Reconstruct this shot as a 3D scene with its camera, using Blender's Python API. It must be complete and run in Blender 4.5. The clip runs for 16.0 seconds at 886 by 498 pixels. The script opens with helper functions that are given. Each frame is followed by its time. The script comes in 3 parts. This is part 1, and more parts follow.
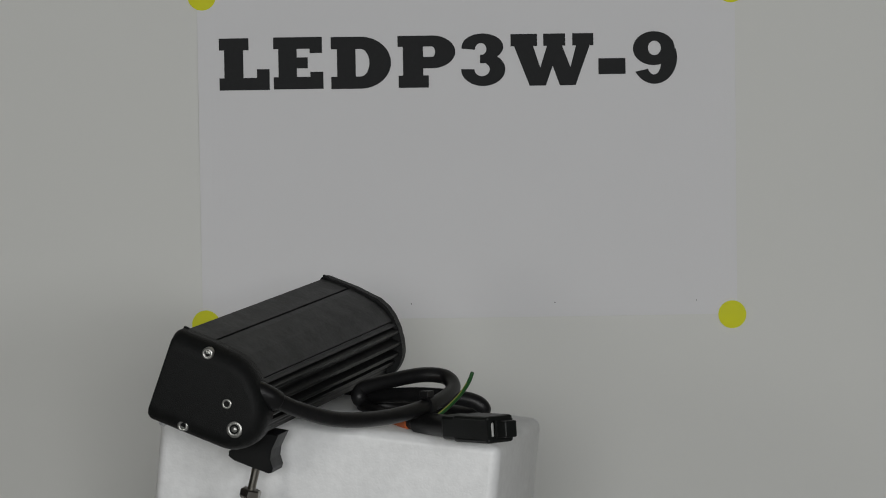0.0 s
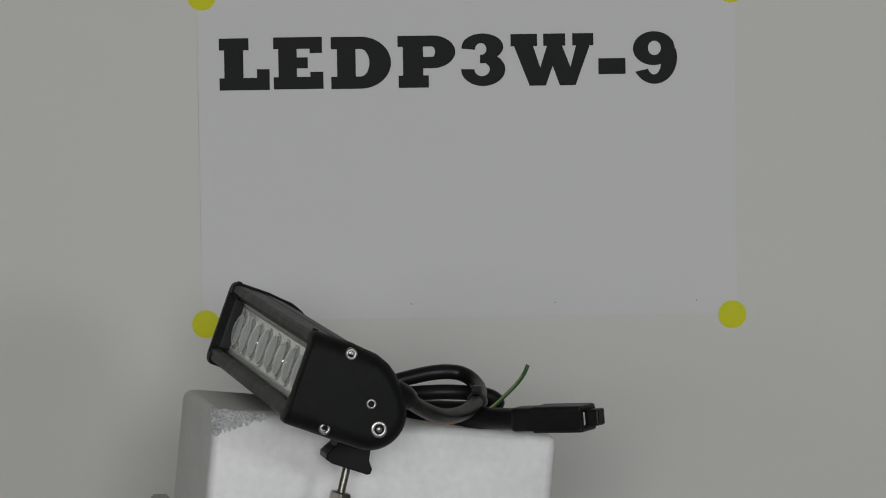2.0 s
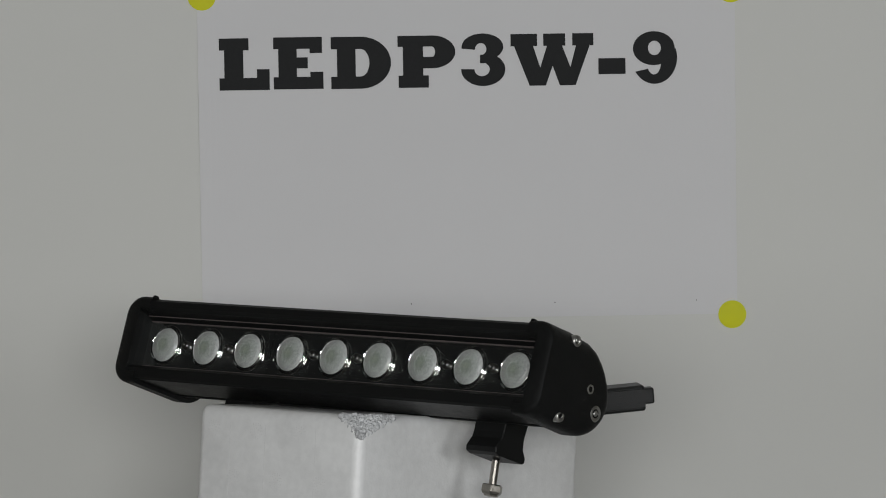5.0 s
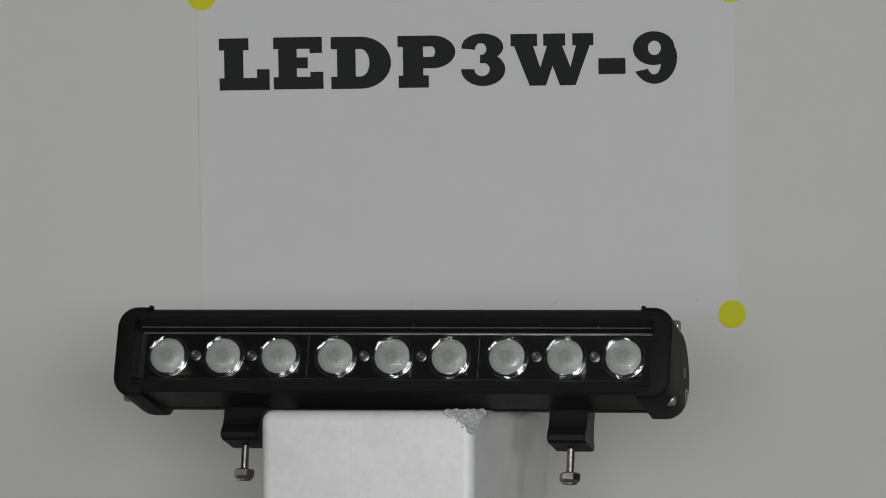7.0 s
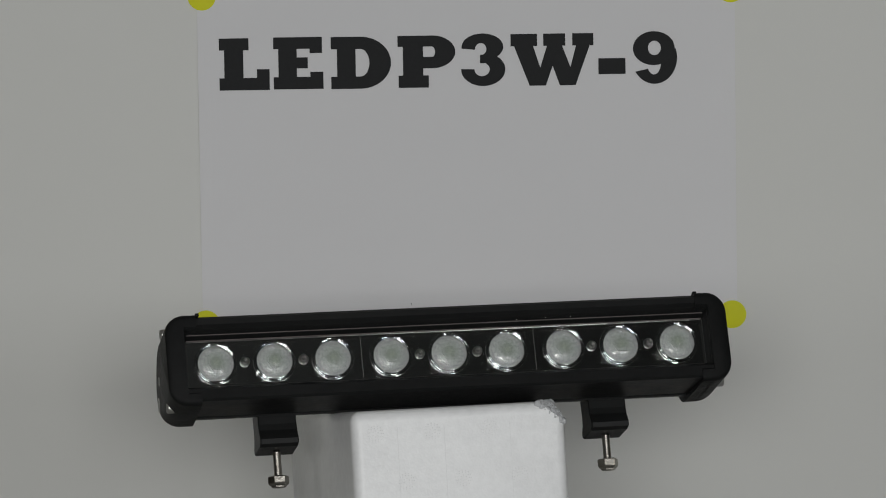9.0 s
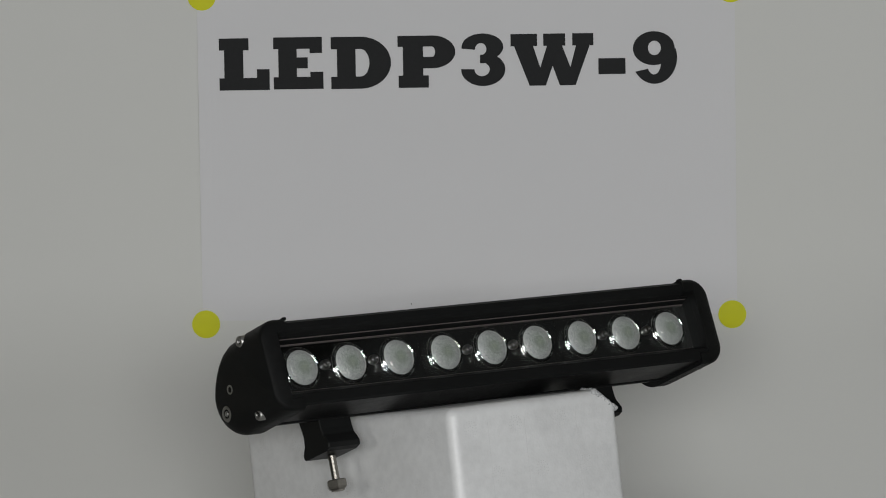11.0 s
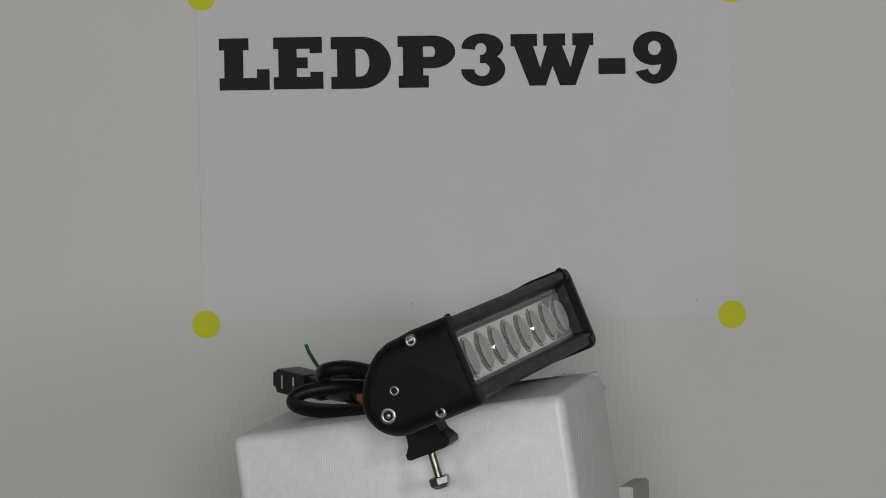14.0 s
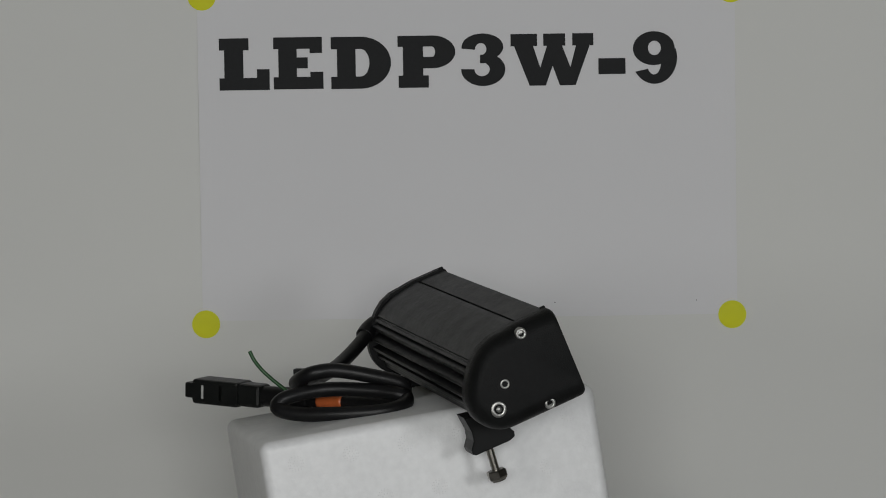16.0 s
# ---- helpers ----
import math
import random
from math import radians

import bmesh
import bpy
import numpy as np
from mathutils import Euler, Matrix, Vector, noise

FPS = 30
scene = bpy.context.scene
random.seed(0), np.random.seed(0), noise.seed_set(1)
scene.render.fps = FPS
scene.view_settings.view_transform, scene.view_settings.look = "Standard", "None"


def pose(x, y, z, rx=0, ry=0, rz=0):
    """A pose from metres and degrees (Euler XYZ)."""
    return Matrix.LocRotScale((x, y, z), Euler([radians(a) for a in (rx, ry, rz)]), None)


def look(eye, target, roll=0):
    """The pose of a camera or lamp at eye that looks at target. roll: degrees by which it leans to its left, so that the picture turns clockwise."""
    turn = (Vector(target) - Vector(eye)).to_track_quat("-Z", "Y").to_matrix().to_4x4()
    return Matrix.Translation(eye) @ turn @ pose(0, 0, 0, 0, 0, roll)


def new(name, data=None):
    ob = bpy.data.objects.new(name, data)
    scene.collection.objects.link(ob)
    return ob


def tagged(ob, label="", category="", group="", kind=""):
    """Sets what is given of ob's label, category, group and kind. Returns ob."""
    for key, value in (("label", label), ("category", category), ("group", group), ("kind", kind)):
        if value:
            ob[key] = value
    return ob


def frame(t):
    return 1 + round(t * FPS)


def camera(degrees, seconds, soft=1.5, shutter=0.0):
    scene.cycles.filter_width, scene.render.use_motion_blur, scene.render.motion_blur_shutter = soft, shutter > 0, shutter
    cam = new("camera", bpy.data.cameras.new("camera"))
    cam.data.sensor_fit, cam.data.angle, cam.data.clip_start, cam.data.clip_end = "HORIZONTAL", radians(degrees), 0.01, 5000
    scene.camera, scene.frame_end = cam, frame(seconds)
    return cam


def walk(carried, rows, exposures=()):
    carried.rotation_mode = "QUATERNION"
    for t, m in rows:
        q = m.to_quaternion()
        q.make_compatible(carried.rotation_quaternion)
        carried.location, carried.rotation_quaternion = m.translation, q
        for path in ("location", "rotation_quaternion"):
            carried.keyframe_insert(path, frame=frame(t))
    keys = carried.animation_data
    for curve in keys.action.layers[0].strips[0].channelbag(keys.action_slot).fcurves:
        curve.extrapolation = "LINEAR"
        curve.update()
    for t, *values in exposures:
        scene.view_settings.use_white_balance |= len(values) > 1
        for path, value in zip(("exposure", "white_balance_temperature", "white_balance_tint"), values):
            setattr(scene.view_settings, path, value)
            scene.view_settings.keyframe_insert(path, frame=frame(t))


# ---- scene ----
# World: z = 0 is the floor; the turntable's axis stands at x = y = 0.
ZO = 1.14                      # height of the level at which the lamp's own zero lies
EYE = (0.0339, -2.1926, 0.1801 + ZO)
FWD = (0.0, 0.9966, -0.0823)
cam = camera(12.82, 16.0, soft=1.0)
VIEW = look(EYE, (EYE[0] + FWD[0], EYE[1] + FWD[1], EYE[2] + FWD[2]), -1.67)
walk(cam, [(0.0, VIEW), (16.0, VIEW)],
     [(0.0, -0.05), (1.5, -0.11), (3.0, -0.09), (4.0, -0.01), (6.5, 0.02), (7.5, -0.06), (9.0, -0.06), (11.5, 0.05), (12.5, 0.06), (13.5, -0.05), (14.5, -0.15), (16.0, -0.13)])

# ---- light ----
world = bpy.data.worlds.new("room_dark")
world.use_nodes = True
world.node_tree.nodes["Background"].inputs[0].default_value = (0.9, 0.95, 1.0, 1)
world.node_tree.nodes["Background"].inputs[1].default_value = 0.02
scene.world = world


def soft_lamp(name, eye, target, w, h, watts, colour):
    d = bpy.data.lights.new(name, "AREA")
    d.shape, d.size, d.size_y, d.energy, d.color = "RECTANGLE", w, h, watts, colour
    ob = new(name, d)
    ob.matrix_world = look(eye, target)
    return ob


soft_lamp("softbox_light", (-0.56, -1.25, ZO + 0.11), (0.02, 0.0, ZO - 0.05), 0.18, 0.18, 1.35, (1.0, 0.985, 0.94))
soft_lamp("softbox_light", (0.60, -1.25, ZO + 0.12), (0.02, 0.0, ZO - 0.05), 0.18, 0.18, 2.45, (0.978, 0.986, 0.995))
# added frontal fill without a known source, set in the south wall's opening
soft_lamp("front_fill_light", (0.05, -3.98, 1.64), (0.05, 0.0, 1.25), 1.3, 0.52, 57.5, (0.985, 0.99, 0.985))
# weak fill added overhead; no ceiling fixture stands for it
soft_lamp("overhead_fill_light", (0.0, -0.3, 2.55), (0.0, 0.0, 1.0), 1.2, 0.6, 0.6, (0.95, 0.98, 1.0))


# ---- materials ----
def material(name, base, rough=0.5, metal=0.0, noise_scale=60.0, vary=0.12, bump=0.0, bump_scale=400.0, spec=0.5, coat=0.0):
    """A principled surface with colour variation at two scales and fine relief."""
    m = bpy.data.materials.new(name)
    m.use_nodes = True
    n, l = m.node_tree.nodes, m.node_tree.links
    b = n["Principled BSDF"]
    b.inputs["Metallic"].default_value = metal
    b.inputs["Specular IOR Level"].default_value = spec
    b.inputs["Coat Weight"].default_value = coat
    co = n.new("ShaderNodeTexCoord")
    big, fine = n.new("ShaderNodeTexNoise"), n.new("ShaderNodeTexNoise")
    big.inputs["Scale"].default_value, fine.inputs["Scale"].default_value = noise_scale * 0.2, noise_scale
    fine.inputs["Detail"].default_value = 6
    for t in (big, fine):
        l.new(co.outputs["Object"], t.inputs["Vector"])
    mix = n.new("ShaderNodeMath")
    mix.operation = "ADD"
    l.new(big.outputs["Fac"], mix.inputs[0]), l.new(fine.outputs["Fac"], mix.inputs[1])
    ramp = n.new("ShaderNodeMapRange")
    ramp.inputs["From Min"].default_value, ramp.inputs["From Max"].default_value = 0.6, 1.4
    ramp.inputs["To Min"].default_value, ramp.inputs["To Max"].default_value = 1 - vary, 1 + vary
    l.new(mix.outputs[0], ramp.inputs["Value"])
    mul = n.new("ShaderNodeVectorMath")
    mul.operation = "SCALE"
    mul.inputs[0].default_value = base
    l.new(ramp.outputs[0], mul.inputs["Scale"])
    l.new(mul.outputs[0], b.inputs["Base Color"])
    rr = n.new("ShaderNodeMapRange")
    rr.inputs["From Min"].default_value, rr.inputs["From Max"].default_value = 0.6, 1.4
    rr.inputs["To Min"].default_value, rr.inputs["To Max"].default_value = rough * 0.85, min(1.0, rough * 1.15)
    l.new(mix.outputs[0], rr.inputs["Value"])
    l.new(rr.outputs[0], b.inputs["Roughness"])
    if bump:
        t = n.new("ShaderNodeTexNoise")
        t.inputs["Scale"].default_value, t.inputs["Detail"].default_value = bump_scale, 4
        l.new(co.outputs["Object"], t.inputs["Vector"])
        bp = n.new("ShaderNodeBump")
        bp.inputs["Strength"].default_value, bp.inputs["Distance"].default_value = bump, 0.001
        l.new(t.outputs["Fac"], bp.inputs["Height"])
        l.new(bp.outputs["Normal"], b.inputs["Normal"])
    return m


PAINT = material("black_powder_coat", (0.0110, 0.0115, 0.0115), 0.42, 0, 300, 0.10, 0.04, 2500, 0.11)
CAP = material("black_cast_cap", (0.0085, 0.0090, 0.0090), 0.5, 0, 300, 0.3, 0.3, 2200, 0.12)
RUBBER = material("black_cable_rubber", (0.008, 0.008, 0.0085), 0.4, 0, 400, 0.25, 0.15, 1800, 0.3)
PLUG = material("black_plug_plastic", (0.008, 0.009, 0.0085), 0.4, 0, 300, 0.2, 0.15, 1800, 0.3)
SCREW = material("dark_screw", (0.16, 0.16, 0.155), 0.3, 1.0, 800, 0.15)
BOLT = material("bolt_steel", (0.30, 0.285, 0.255), 0.33, 1.0, 800, 0.15, 0.1, 3000)
DARK_STEEL = material("socket_dark", (0.05, 0.05, 0.05), 0.5, 1.0, 800, 0.2)
CHROME = material("polished_reflector", (0.91, 0.92, 0.90), 0.06, 1.0, 300, 0.05)
BACKDROP = material("white_backdrop_board", (0.74, 0.745, 0.715), 0.75, 0, 3.0, 0.025, 0.04, 900, 0.2)
PAPER = material("white_paper", (0.765, 0.765, 0.775), 0.75, 0, 20.0, 0.012, 0.05, 1500, 0.2)
INK = material("black_toner", (0.023, 0.024, 0.025), 0.6, 0, 500, 0.15, 0.05, 3000, 0.1)
DOT = material("yellow_sticker", (0.72, 0.73, 0.014), 0.6, 0, 80, 0.04, 0.05, 2000, 0.3)
GLINT = material("grey_glint", (0.12, 0.10, 0.10), 0.35, 0, 300, 0.3, 0.1, 900, 0.5)
ZINC = material("zinc_plated_screw", (0.44, 0.44, 0.42), 0.36, 0.92, 800, 0.12, 0.1, 3000)
ORANGE = material("orange_tape", (0.55, 0.13, 0.035), 0.4, 0, 300, 0.15, 0.1, 900, 0.5)
PALE = material("pale_gap_fill", (0.42, 0.43, 0.41), 0.45, 0, 300, 0.1)
GREEN = material("green_wire", (0.015, 0.075, 0.018), 0.4, 0, 300, 0.15)
YELLOW = material("yellow_wire_stripe", (0.26, 0.28, 0.06), 0.4, 0, 300, 0.1)
TAN = material("tan_wood_panel", (0.44, 0.36, 0.17), 0.5, 0, 12, 0.2, 0.1, 200)
GREY_WALL = material("grey_room_paint", (0.032, 0.032, 0.034), 0.8, 0, 4, 0.06, 0.1, 200)
CEILING = material("black_ceiling_paint", (0.009, 0.009, 0.0095), 0.85, 0, 6, 0.1, 0.1, 200, 0.2)
FLOOR = material("grey_floor_vinyl", (0.12, 0.12, 0.115), 0.5, 0, 20, 0.12, 0.1, 300)
TABLE = material("pale_grey_laminate", (0.50, 0.49, 0.48), 0.45, 0, 30, 0.08, 0.05, 600)
TURN = material("dark_turntable_plastic", (0.04, 0.04, 0.04), 0.45, 0, 100, 0.1, 0.1, 800)


def foam_material():
    """Expanded polystyrene: welded beads of some 3 mm with shallow seams, faint vertical mould lines."""
    m = material("white_polystyrene_foam", (0.815, 0.825, 0.825), 0.42, 0, 220, 0.08, 0, 1, 0.6)
    n, l = m.node_tree.nodes, m.node_tree.links
    b = n["Principled BSDF"]
    b.inputs["Subsurface Weight"].default_value = 0.0
    co = n.new("ShaderNodeTexCoord")
    v = n.new("ShaderNodeTexVoronoi")
    v.feature = "DISTANCE_TO_EDGE"
    v.inputs["Scale"].default_value = 420
    l.new(co.outputs["Object"], v.inputs["Vector"])
    cl = n.new("ShaderNodeMapRange")
    cl.inputs["From Max"].default_value = 0.35
    l.new(v.outputs["Distance"], cl.inputs["Value"])
    no = n.new("ShaderNodeTexNoise")
    no.inputs["Scale"].default_value, no.inputs["Detail"].default_value = 700, 6
    l.new(co.outputs["Object"], no.inputs["Vector"])
    add = n.new("ShaderNodeMath")
    add.operation = "MULTIPLY_ADD"
    add.inputs[1].default_value = 1.6
    l.new(no.outputs["Fac"], add.inputs[0]), l.new(cl.outputs[0], add.inputs[2])
    bp = n.new("ShaderNodeBump")
    bp.inputs["Strength"].default_value, bp.inputs["Distance"].default_value = 0.12, 0.0003
    l.new(add.outputs[0], bp.inputs["Height"])
    l.new(bp.outputs["Normal"], b.inputs["Normal"])
    return m


FOAM = foam_material()
# a little darker than FOAM: recess shading put into the colour
MARK = material("pressed_foam_mark", (0.775, 0.785, 0.785), 0.6, 0, 400, 0.1, 0.1, 900, 0.3)
STRIP = material("grey_foam_board", (0.50, 0.50, 0.48), 0.7, 0, 200, 0.08, 0.1, 900, 0.3)
BROKEN = material("broken_foam_beads", (0.56, 0.57, 0.58), 0.8, 0, 500, 0.4, 1.0, 500, 0.2)


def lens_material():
    """Clear moulded plastic with a faceted face; the bright cup below is painted into its colour."""
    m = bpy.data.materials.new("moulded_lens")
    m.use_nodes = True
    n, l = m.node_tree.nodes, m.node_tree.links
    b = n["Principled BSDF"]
    # greener diode heart; dark centre, bright rim and facet shading painted into the colour
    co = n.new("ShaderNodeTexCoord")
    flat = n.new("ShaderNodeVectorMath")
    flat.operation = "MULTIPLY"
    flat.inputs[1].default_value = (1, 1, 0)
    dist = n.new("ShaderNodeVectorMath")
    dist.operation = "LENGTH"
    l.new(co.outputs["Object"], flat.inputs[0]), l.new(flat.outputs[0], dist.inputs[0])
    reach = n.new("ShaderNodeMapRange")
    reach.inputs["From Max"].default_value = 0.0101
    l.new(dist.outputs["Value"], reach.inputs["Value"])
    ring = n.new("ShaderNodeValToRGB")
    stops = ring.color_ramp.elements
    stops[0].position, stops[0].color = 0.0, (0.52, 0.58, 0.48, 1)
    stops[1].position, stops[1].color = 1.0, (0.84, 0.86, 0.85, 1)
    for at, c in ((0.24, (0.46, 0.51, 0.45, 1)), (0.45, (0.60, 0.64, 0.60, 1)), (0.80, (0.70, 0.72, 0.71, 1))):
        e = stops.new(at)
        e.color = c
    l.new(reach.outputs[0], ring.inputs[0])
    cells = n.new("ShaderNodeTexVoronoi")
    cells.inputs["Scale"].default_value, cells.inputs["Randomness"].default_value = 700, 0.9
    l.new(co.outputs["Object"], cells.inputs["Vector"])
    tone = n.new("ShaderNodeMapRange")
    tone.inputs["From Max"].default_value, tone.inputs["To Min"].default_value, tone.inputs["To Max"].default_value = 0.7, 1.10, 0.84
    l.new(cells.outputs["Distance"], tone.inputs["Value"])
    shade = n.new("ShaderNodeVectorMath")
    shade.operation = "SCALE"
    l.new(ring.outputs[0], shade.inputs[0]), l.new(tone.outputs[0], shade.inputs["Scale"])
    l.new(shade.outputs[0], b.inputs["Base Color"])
    b.inputs["Roughness"].default_value = 0.12
    b.inputs["Transmission Weight"].default_value = 0.3
    b.inputs["IOR"].default_value = 1.49
    b.inputs["Coat Weight"].default_value = 0.6
    # added sheen brightens the lens at flat angles, as on the plates
    b.inputs["Sheen Weight"].default_value, b.inputs["Sheen Roughness"].default_value = 1.0, 0.3
    b.inputs["Coat Roughness"].default_value = 0.04
    v = n.new("ShaderNodeTexVoronoi")
    v.inputs["Scale"].default_value = 1100
    v.inputs["Randomness"].default_value = 0.55
    l.new(co.outputs["Object"], v.inputs["Vector"])
    bp = n.new("ShaderNodeBump")
    bp.inputs["Strength"].default_value, bp.inputs["Distance"].default_value = 0.35, 0.0006
    l.new(v.outputs["Distance"], bp.inputs["Height"])
    l.new(bp.outputs["Normal"], b.inputs["Normal"])
    return m


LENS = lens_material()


def reflector_material():
    """Metallised plate with a sheen added on top to brighten it at a flat angle."""
    m = material("sheen_reflector", (0.91, 0.92, 0.90), 0.06, 1.0, 300, 0.05)
    n, l = m.node_tree.nodes, m.node_tree.links
    added_sheen, both = n.new("ShaderNodeBsdfSheen"), n.new("ShaderNodeAddShader")
    added_sheen.inputs["Color"].default_value, added_sheen.inputs["Roughness"].default_value = (1.0, 1.0, 0.94, 1), 0.29
    l.new(n["Principled BSDF"].outputs[0], both.inputs[0]), l.new(added_sheen.outputs[0], both.inputs[1])
    l.new(both.outputs[0], n["Material Output"].inputs["Surface"])
    return m


REFLECTOR = reflector_material()


def pane_material():
    """Thin clear cover glass."""
    m = bpy.data.materials.new("cover_glass")
    m.use_nodes = True
    n, l = m.node_tree.nodes, m.node_tree.links
    n.remove(n["Principled BSDF"])
    tr, gl, mx, lw = (n.new("ShaderNode" + k) for k in ("BsdfTransparent", "BsdfGlossy", "MixShader", "LayerWeight"))
    tr.inputs[0].default_value = (0.97, 0.98, 0.975, 1)
    gl.inputs["Roughness"].default_value = 0.02
    curve = n.new("ShaderNodeMath")
    curve.operation = "POWER"
    curve.inputs[1].default_value = 5.0
    amount = n.new("ShaderNodeMath")
    amount.operation = "MULTIPLY_ADD"
    amount.inputs[1].default_value, amount.inputs[2].default_value = 0.5, 0.02
    l.new(lw.outputs["Facing"], curve.inputs[0]), l.new(curve.outputs[0], amount.inputs[0])
    l.new(amount.outputs[0], mx.inputs[0]), l.new(tr.outputs[0], mx.inputs[1]), l.new(gl.outputs[0], mx.inputs[2])
    l.new(mx.outputs[0], n["Material Output"].inputs["Surface"])
    return m


GLASS = pane_material()


# ---- mesh helpers ----
def part(name, bm, mat, parent=None, label="", smooth=False, at=None):
    """Links a bmesh as one mesh object, under a thing or a part."""
    me = bpy.data.meshes.new(name)
    bm.normal_update()
    bm.to_mesh(me)
    bm.free()
    me.materials.append(mat)
    if smooth:
        for f in me.polygons:
            f.use_smooth = True
    ob = new(name, me)
    if parent is not None:
        ob.parent = parent
    if at is not None:
        ob.matrix_basis = at
    if label:
        tagged(ob, label)
    return ob


def twin(ob, parent, m):
    """Another piece on the same mesh."""
    o = new(ob.name.split(".")[0], ob.data)
    o.parent, o.matrix_basis = parent, m
    if "label" in ob:
        o["label"] = ob["label"]
    return o


def box(x0, x1, y0, y1, z0, z1, bevel=0.0, segments=2):
    bm = bmesh.new()
    bmesh.ops.create_cube(bm, size=1.0)
    for v in bm.verts:
        v.co = Vector((x0 if v.co.x < 0 else x1, y0 if v.co.y < 0 else y1, z0 if v.co.z < 0 else z1))
    if bevel:
        bmesh.ops.bevel(bm, geom=bm.edges[:], offset=bevel, segments=segments, profile=0.5, affect="EDGES")
    return bm


def join(*bms):
    out = bmesh.new()
    for b in bms:
        me = bpy.data.meshes.new("tmp")
        b.to_mesh(me)
        b.free()
        out.from_mesh(me)
        bpy.data.meshes.remove(me)
    return out


def lathe(profile, steps=32, m=None):
    """Turns (radius, height) pairs round z."""
    bm = bmesh.new()
    rings = []
    for r, h in profile:
        if r < 1e-6:
            rings.append([bm.verts.new((0, 0, h))])
        else:
            rings.append([bm.verts.new((r * math.cos(2 * math.pi * k / steps), r * math.sin(2 * math.pi * k / steps), h)) for k in range(steps)])
    for a, b in zip(rings, rings[1:]):
        for k in range(steps):
            j = (k + 1) % steps
            if len(a) == 1 and len(b) == 1:
                continue
            if len(a) == 1:
                bm.faces.new((a[0], b[k], b[j]))
            elif len(b) == 1:
                bm.faces.new((a[k], b[0], a[j]))
            else:
                bm.faces.new((a[k], b[k], b[j], a[j]))
    bmesh.ops.recalc_face_normals(bm, faces=bm.faces)
    if m is not None:
        bm.transform(m)
    return bm


def extrude(outline, x0, x1, sections=None):
    """A closed (u, v) outline swept along x. sections: (x, inset scale point list) pairs of outlines."""
    bm = bmesh.new()
    rings = []
    for x, pts in (sections or [(x0, outline), (x1, outline)]):
        rings.append([bm.verts.new((x, u, v)) for u, v in pts])
    k = len(rings[0])
    for a, b in zip(rings, rings[1:]):
        for i in range(k):
            j = (i + 1) % k
            bm.faces.new((a[i], a[j], b[j], b[i]))
    bm.faces.new(rings[0])
    bm.faces.new(rings[-1][::-1])
    bmesh.ops.recalc_face_normals(bm, faces=bm.faces)
    return bm


def inset(pts, d):
    """An outline moved inwards by d (pts run anticlockwise with u to the right and v up)."""
    out = []
    n = len(pts)
    for i in range(n):
        a, b, c = Vector(pts[i - 1]), Vector(pts[i]), Vector(pts[(i + 1) % n])
        e1, e2 = (b - a).normalized(), (c - b).normalized()
        n1, n2 = Vector((-e1.y, e1.x)), Vector((-e2.y, e2.x))
        k = (n1 + n2)
        k = k / max(0.35, k.length_squared) * 2 if k.length > 1e-6 else n1
        out.append(tuple(b + k * d * 1.0))
    return out


def arc(cu, cv, ru, rv, a0, a1, steps):
    return [(cu + ru * math.cos(radians(a0 + (a1 - a0) * k / steps)), cv + rv * math.sin(radians(a0 + (a1 - a0) * k / steps))) for k in range(steps + 1)]


def prism(outline, y0, y1):
    """An (x, z) outline between two heights in y."""
    bm = bmesh.new()
    a = [bm.verts.new((x, y0, z)) for x, z in outline]
    b = [bm.verts.new((x, y1, z)) for x, z in outline]
    bm.faces.new(a), bm.faces.new(b[::-1])
    for i in range(len(a)):
        j = (i + 1) % len(a)
        bm.faces.new((a[i], b[i], b[j], a[j]))
    bmesh.ops.recalc_face_normals(bm, faces=bm.faces)
    return bm


def tube(points, radius, steps=12, fine=10):
    """A round strand through points, by Catmull-Rom, as a mesh."""
    p = [Vector(q) for q in points]
    p = [p[0] * 2 - p[1]] + p + [p[-1] * 2 - p[-2]]
    line = []
    for i in range(1, len(p) - 2):
        for k in range(fine):
            t = k / fine
            a, b, c, d = p[i - 1], p[i], p[i + 1], p[i + 2]
            line.append(0.5 * ((2 * b) + (c - a) * t + (2 * a - 5 * b + 4 * c - d) * t * t + (3 * b - a - 3 * c + d) * t ** 3))
    line.append(p[-2])
    bm = bmesh.new()
    up, rings = Vector((0, 0, 1)), []
    for i, q in enumerate(line):
        t = (line[min(i + 1, len(line) - 1)] - line[max(i - 1, 0)]).normalized()
        s = t.cross(up)
        s = s.normalized() if s.length > 1e-4 else Vector((1, 0, 0))
        up = s.cross(t).normalized()
        rings.append([bm.verts.new(q + radius * (s * math.cos(2 * math.pi * k / steps) + up * math.sin(2 * math.pi * k / steps))) for k in range(steps)])
    for a, b in zip(rings, rings[1:]):
        for k in range(steps):
            bm.faces.new((a[k], a[(k + 1) % steps], b[(k + 1) % steps], b[k]))
    bm.faces.new(rings[0]), bm.faces.new(rings[-1])
    bmesh.ops.recalc_face_normals(bm, faces=bm.faces)
    return bm


# ---- the room ----
def structure(name, bm, mat, label):
    return tagged(part(name, bm, mat), label, kind="structure")


